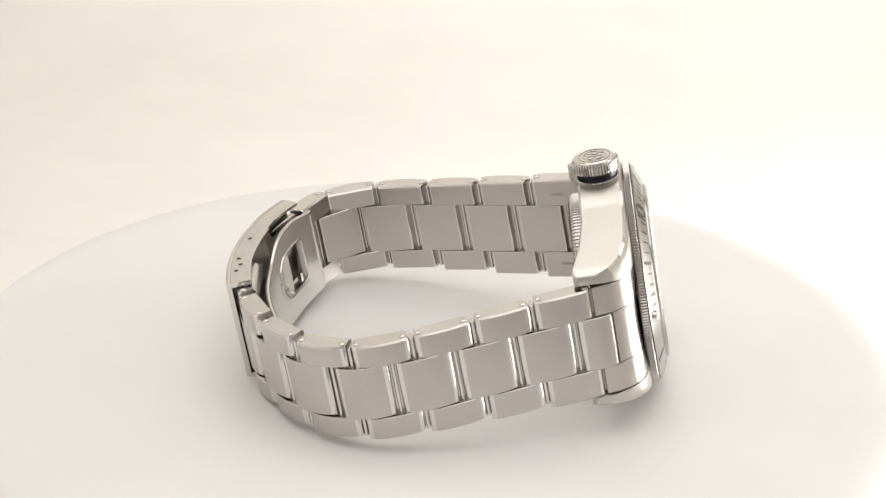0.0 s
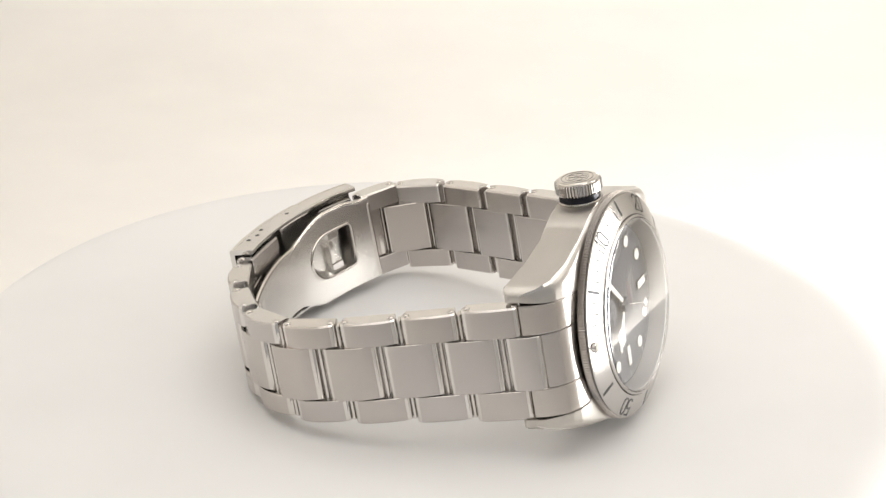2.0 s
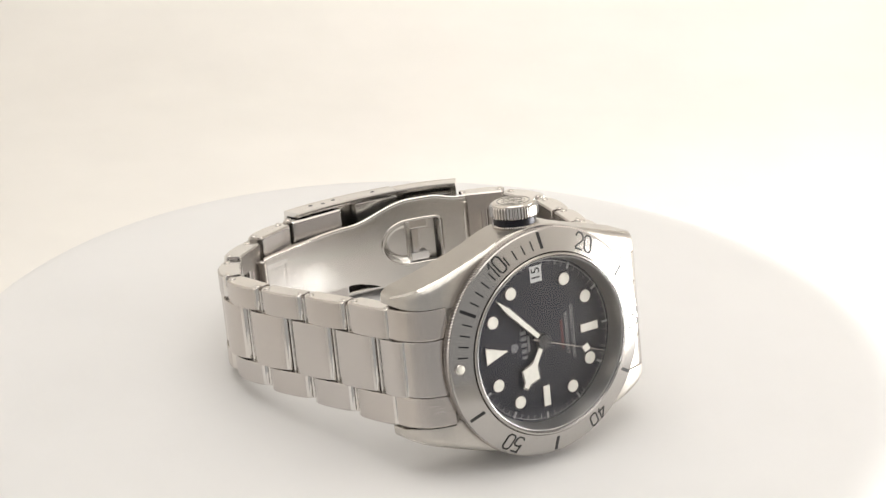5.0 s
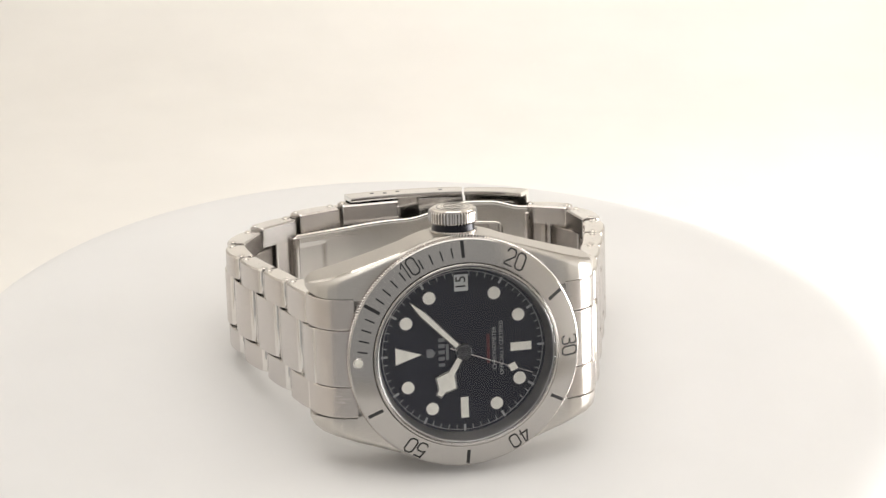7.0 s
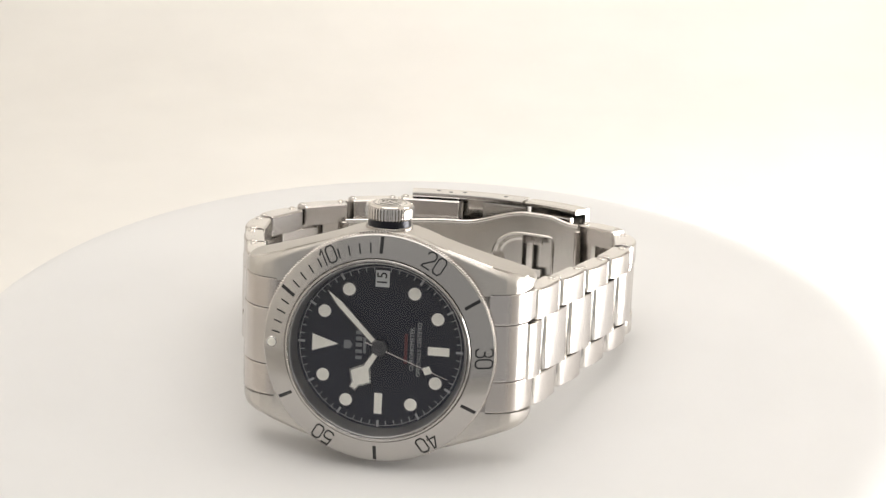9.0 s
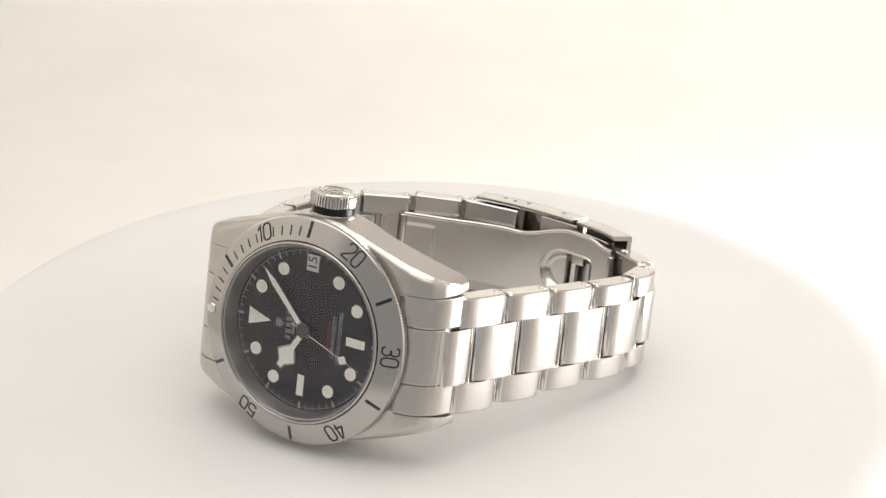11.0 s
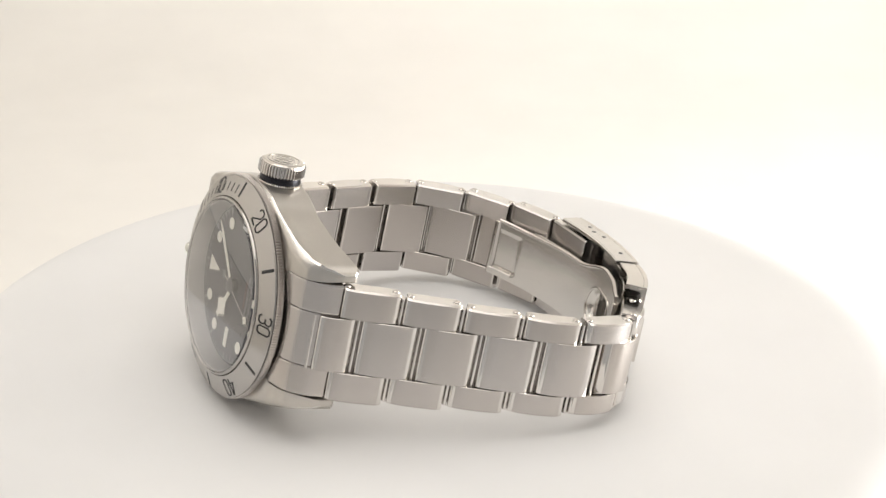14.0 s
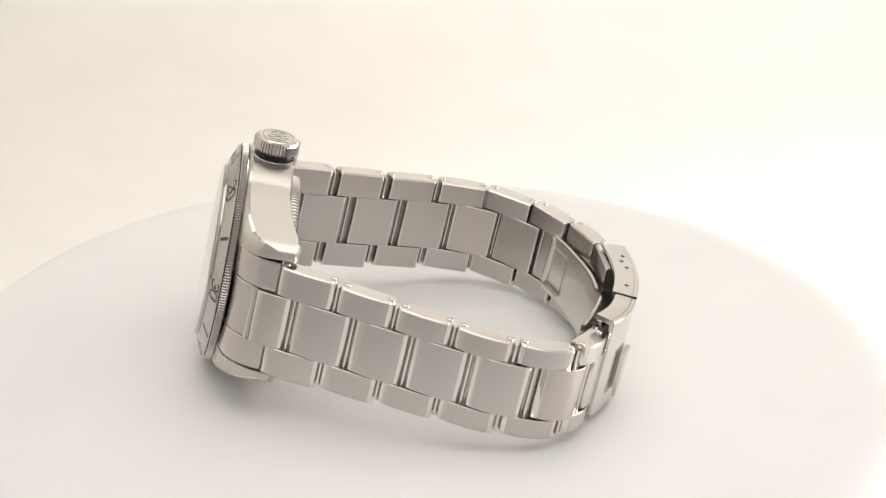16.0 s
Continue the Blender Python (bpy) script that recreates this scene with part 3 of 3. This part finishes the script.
half_bracelet(RIGHT, -1)
hinge_strap(RIGHT, -1)
half_bracelet(LEFT, 1)


def inner_mark(joints, side, z, half):
    """A line of worn engraving, too small to read, on the inner face of the link next to the case."""
    runs, at = along(joints)
    mid = runs[1] * 0.5
    a, b = at(0.6)[0], at(runs[1] - 0.6)[0]
    d = (b - a).normalized()
    n = Vector((d.y, -d.x)) * side
    c = (a + b) / 2 + n * ((2.0 - (PROUD if side < 0 else 1.0)) + 1.47)
    zc = at(mid)[1] + z
    part("engraved_mark", strip([c - d * half, c + d * half], 0.06, zc - 0.22, zc + 0.22, 0.01, side), DARK_STEEL, watch, "tiny worn engraving", False)


inner_mark(RIGHT, -1, 7.4, 1.25)
inner_mark(RIGHT, -1, -7.4, 1.25)
hinge_strap(LEFT, 1)


def end_link(sx):
    """Curved end piece between the lugs: two cheeks and a middle."""
    line = [(sx * x, yfront(x)) for x in (17, 18, 19, 20, 21, 21.8, 22.6, 23.3, 24.0, 24.45, 24.9, 25.2)]
    line.append((sx * 25.38, 9.9))
    side = -1 if sx > 0 else 1
    a = part("end_link", strip(line, 3.0, INNER + 0.06, LUG_IN - 0.08, 0.25, side), BRUSHED, watch, "curved brushed steel end link")
    part("end_link_cheek", strip(line, 3.0, 0.08 - LUG_IN, -INNER - 0.06, 0.25, side), BRUSHED, a)
    part("end_link_middle", strip(line[:9] + [(sx * 24.3, yfront(24.3)), (sx * 24.52, yfront(24.52))], 3.0, -INNER, INNER, 0.25, side), BRUSHED, a)


end_link(1)
end_link(-1)

# ---- folding clasp ----
Z0, Z1 = -6.9, 12.5


def arc(a, b, bulge, n=9):
    a, b = Vector(a), Vector(b)
    d = b - a
    nrm = Vector((-d.y, d.x)).normalized()
    return [a + d * (i / (n - 1)) + nrm * bulge * (1 - (2 * i / (n - 1) - 1) ** 2) for i in range(n)]


cover_line = arc((-6.9, 76.0), (16.6, 74.9), 1.3)
cover = part("clasp_cover", strip(cover_line, 0.9, Z0, Z1, 0.3, 1), SATIN, watch, "brushed steel folding clasp cover")
for z in (Z0, Z1 - 0.9):
    part("clasp_wall", strip([p + Vector((0, -0.8)) for p in cover_line], 3.9, z, z + 0.9, 0.25, 1), SATIN, cover)
part("clasp_spring_bar", strip([p + Vector((0, -1.4)) for p in cover_line[5:]], 2.2, Z0 + 1.0, Z1 - 1.3, 0.3, 1), BLADE, cover)
lid_line = arc((17.3, 74.7), (28.9, 69.2), 0.8)
lid = part("clasp_end", strip(lid_line, 0.9, Z0, Z1 - 0.2, 0.3, 1), SATIN, watch, "brushed steel clasp safety catch")
for z in (Z0, Z1 - 1.1):
    part("clasp_wall", strip([p + Vector((-0.35, -0.75)) for p in lid_line], 3.2, z, z + 0.9, 0.25, 1), SATIN, lid)
part("clasp_lip", strip([p + Vector((0.45, 1.1)) for p in lid_line[1:5]], 0.6, -4.5, 4.2, 0.15, 1), POLISHED, lid, "thin raised lip of the catch")
part("clasp_lip_root", strip([p + Vector((0.3, 0.6)) for p in lid_line[1:3]], 0.8, -4.3, 4.0, 0.1, 1), POLISHED, lid)
part("clasp_ledge", strip([p + Vector((-1.6, -2.6)) for p in lid_line[2:-1]], 1.3, Z1 - 3.2, Z1 - 2.0, 0.2, 1), POLISHED, lid)
# adjustment holes aren't cut: black discs paint the shade inside them
for x, dy in ((-1.6, 2.0), (0.9, 2.7), (3.6, 2.1), (12.0, 2.5)):
    f = (x + 6.6) / 23.2
    y = 76.0 - f + 1.3 * (1 - (2 * f - 1) ** 2) - dy
    part("hole_shade_disc", lathe([(0, Z1 - 0.4), (0.42, Z1 - 0.4), (0.42, Z1 + 0.03), (0, Z1 + 0.03)], 16, "z", (x, y, 0)), BLACK_INK, cover)


def smooth_step(a, b, x):
    k = min(1.0, max(0.0, (x - a) / (b - a)))
    return k * k * (3 - 2 * k)


def blade_at(x):
    """Plan of the folding blade: an arc inside the clasp."""
    return 69.7 - 0.0106 * (x - 4.0) ** 2 + (0.0008 * (x - 4.0) ** 2 if x < 4 else -0.0002 * (x - 4) ** 2)


def blade_top(x):
    return 7.2 + 0.5 * smooth_step(-12, 2, x) + 2.9 * smooth_step(4, 17, x) - 0.9 * smooth_step(21, 26, x)


def blade():
    """Polished blade with a sprung dish, a latch opening and a pressed tab; wider towards the catch."""
    bm = bmesh.new()
    nx, nz, thick = 150, 48, 0.8
    grid = []
    for i in range(nx + 1):
        x = -18.4 + 45.7 * i / nx
        hi = blade_top(x)
        lo = -3.9 - 2.8 * smooth_step(3, 14, x)
        row = []
        for k in range(nz + 1):
            z = lo + (hi - lo) * k / nz
            push = 0.0
            e = math.sqrt(((x - 16.2) / 5.6) ** 2 + ((z - 2.1) / 4.4) ** 2)
            if x <= 16.2 and e < 1:
                push = 1.3 * (1 - smooth_step(0.72, 1.0, e))
            if -18.5 <= x < -12.2 and -2.4 < z < 5.6:
                push = 0.2 * (1 - smooth_step(-13.2, -12.2, x)) * smooth_step(-2.4, -1.8, z) * (1 - smooth_step(5.0, 5.6, z))
            row.append((x, blade_at(x) + push, z))
        grid.append(row)

    def hole(i, k):
        x, _, z = grid[i][k]
        x2, _, z2 = grid[i + 1][k + 1]
        cx, cz = (x + x2) / 2, (z + z2) / 2
        return 16.2 < cx < 22.2 and -2.3 < cz < 6.5

    front = [[bm.verts.new(p) for p in row] for row in grid]
    back = [[bm.verts.new((p[0], p[1] + thick, p[2])) for p in row] for row in grid]
    solid = {(i, k) for i in range(nx) for k in range(nz) if not hole(i, k)}
    for i, k in solid:
        a, b, c, d = (i, k), (i + 1, k), (i + 1, k + 1), (i, k + 1)
        bm.faces.new([front[u][v] for u, v in (a, b, c, d)])
        bm.faces.new([back[u][v] for u, v in (d, c, b, a)])
        for (u, v), (p, q) in (((0, -1), (a, b)), ((1, 0), (b, c)), ((0, 1), (c, d)), ((-1, 0), (d, a))):
            if (i + u, k + v) not in solid:
                bm.faces.new((front[p[0]][p[1]], back[p[0]][p[1]], back[q[0]][q[1]], front[q[0]][q[1]]))
    bmesh.ops.recalc_face_normals(bm, faces=bm.faces)
    bmesh.ops.delete(bm, geom=[v for v in bm.verts if not v.link_faces], context="VERTS")
    return bm


blade_ob = part("clasp_blade", blade(), BLADE, watch, "polished folding clasp blade", sharp=1.0)


def latch_bar(x0, x1, z0, z1, out):
    line = [(x0 + (x1 - x0) * i / 3, blade_at(x0 + (x1 - x0) * i / 3) + out) for i in range(4)]
    return strip(line, 0.7, z0, z1, 0.15, 1)


for x0, x1, z0, z1 in ((16.4, 20.3, 4.5, 6.2), (16.4, 20.3, -2.0, -0.4), (17.3, 18.5, -0.4, 4.5)):
    part("latch", latch_bar(x0, x1, z0, z1, 1.6), POLISHED, blade_ob)


def blade_tube(path, r, out):
    """Thin rounded rim along a line (x, z) on the blade."""
    bm = bmesh.new()
    rings = []
    for i, (x, z) in enumerate(path):
        x2, z2 = path[min(i + 1, len(path) - 1)]
        x1, z1 = path[max(i - 1, 0)]
        t = Vector((x2 - x1, 0, z2 - z1)).normalized()
        w = Vector((t.z, 0, -t.x))
        c = Vector((x, blade_at(x) + out, z))
        rings.append([bm.verts.new(c + w * (r * math.cos(u)) + Vector((0, r * math.sin(u), 0))) for u in [2 * math.pi * k / 12 for k in range(12)]])
    for a, b in zip(rings, rings[1:]):
        for k in range(12):
            bm.faces.new((a[k], a[(k + 1) % 12], b[(k + 1) % 12], b[k]))
    bm.faces.new(rings[0])
    bm.faces.new(rings[-1])
    bmesh.ops.recalc_face_normals(bm, faces=bm.faces)
    return bm


rim = [(16.2 + 5.7 * math.cos(a), 2.1 + 4.5 * math.sin(a)) for a in [math.pi * (0.5 + k / 20) for k in range(21)]]
rim = [(22.5, 2.1), (22.5, 5.6), (22.2, 6.35), (21.5, 6.6), (19.0, 6.6)] + rim + [(19.0, -2.4), (21.5, -2.4), (22.2, -2.15), (22.5, -1.4), (22.5, 2.1)]
part("dish_rim", blade_tube(rim, 0.3, 0.05), POLISHED, blade_ob, sharp=1.2)
# polished tube added along the blade's rounded top edge for its highlight line
edge = [(x, blade_top(x) - 0.1) for x in [-18.4 + 45.7 * k / 80 for k in range(81)]]
part("rolled_edge", blade_tube(edge, 0.46, 0.36), POLISHED, blade_ob, sharp=1.2)
for x, top, low, r in ((-18.7, 7.1, -3.8, 0.9), (27.3, 8.7, -6.4, 0.6)):
    tube = lathe([(0, low), (r - 0.1, low), (r, low + 0.15), (r, top - 0.15), (r - 0.1, top), (0, top)], 24, "z", (x, blade_at(x) + 0.45, 0))
    part("hinge_tube", tube, POLISHED, blade_ob, "polished hinge tube of the blade")
part("latch_slot", latch_bar(15.9, 22.6, -2.6, 6.8, 3.2), BLADE, blade_ob)
part("tab_ridge", latch_bar(-18.2, -13.0, -2.9, -2.3, -0.1), POLISHED, blade_ob)


# ---- what moves: table and watch turn together ----
def motions():
    turn = [(t, pose(0, 0, 0, 0, 0, a)) for t, a in TURNS]
    walk(table, turn)
    walk(watch, [(t, pose(0, 0, LIFT, 0, 0, 0) @ m @ REST) for t, m in turn])


motions()
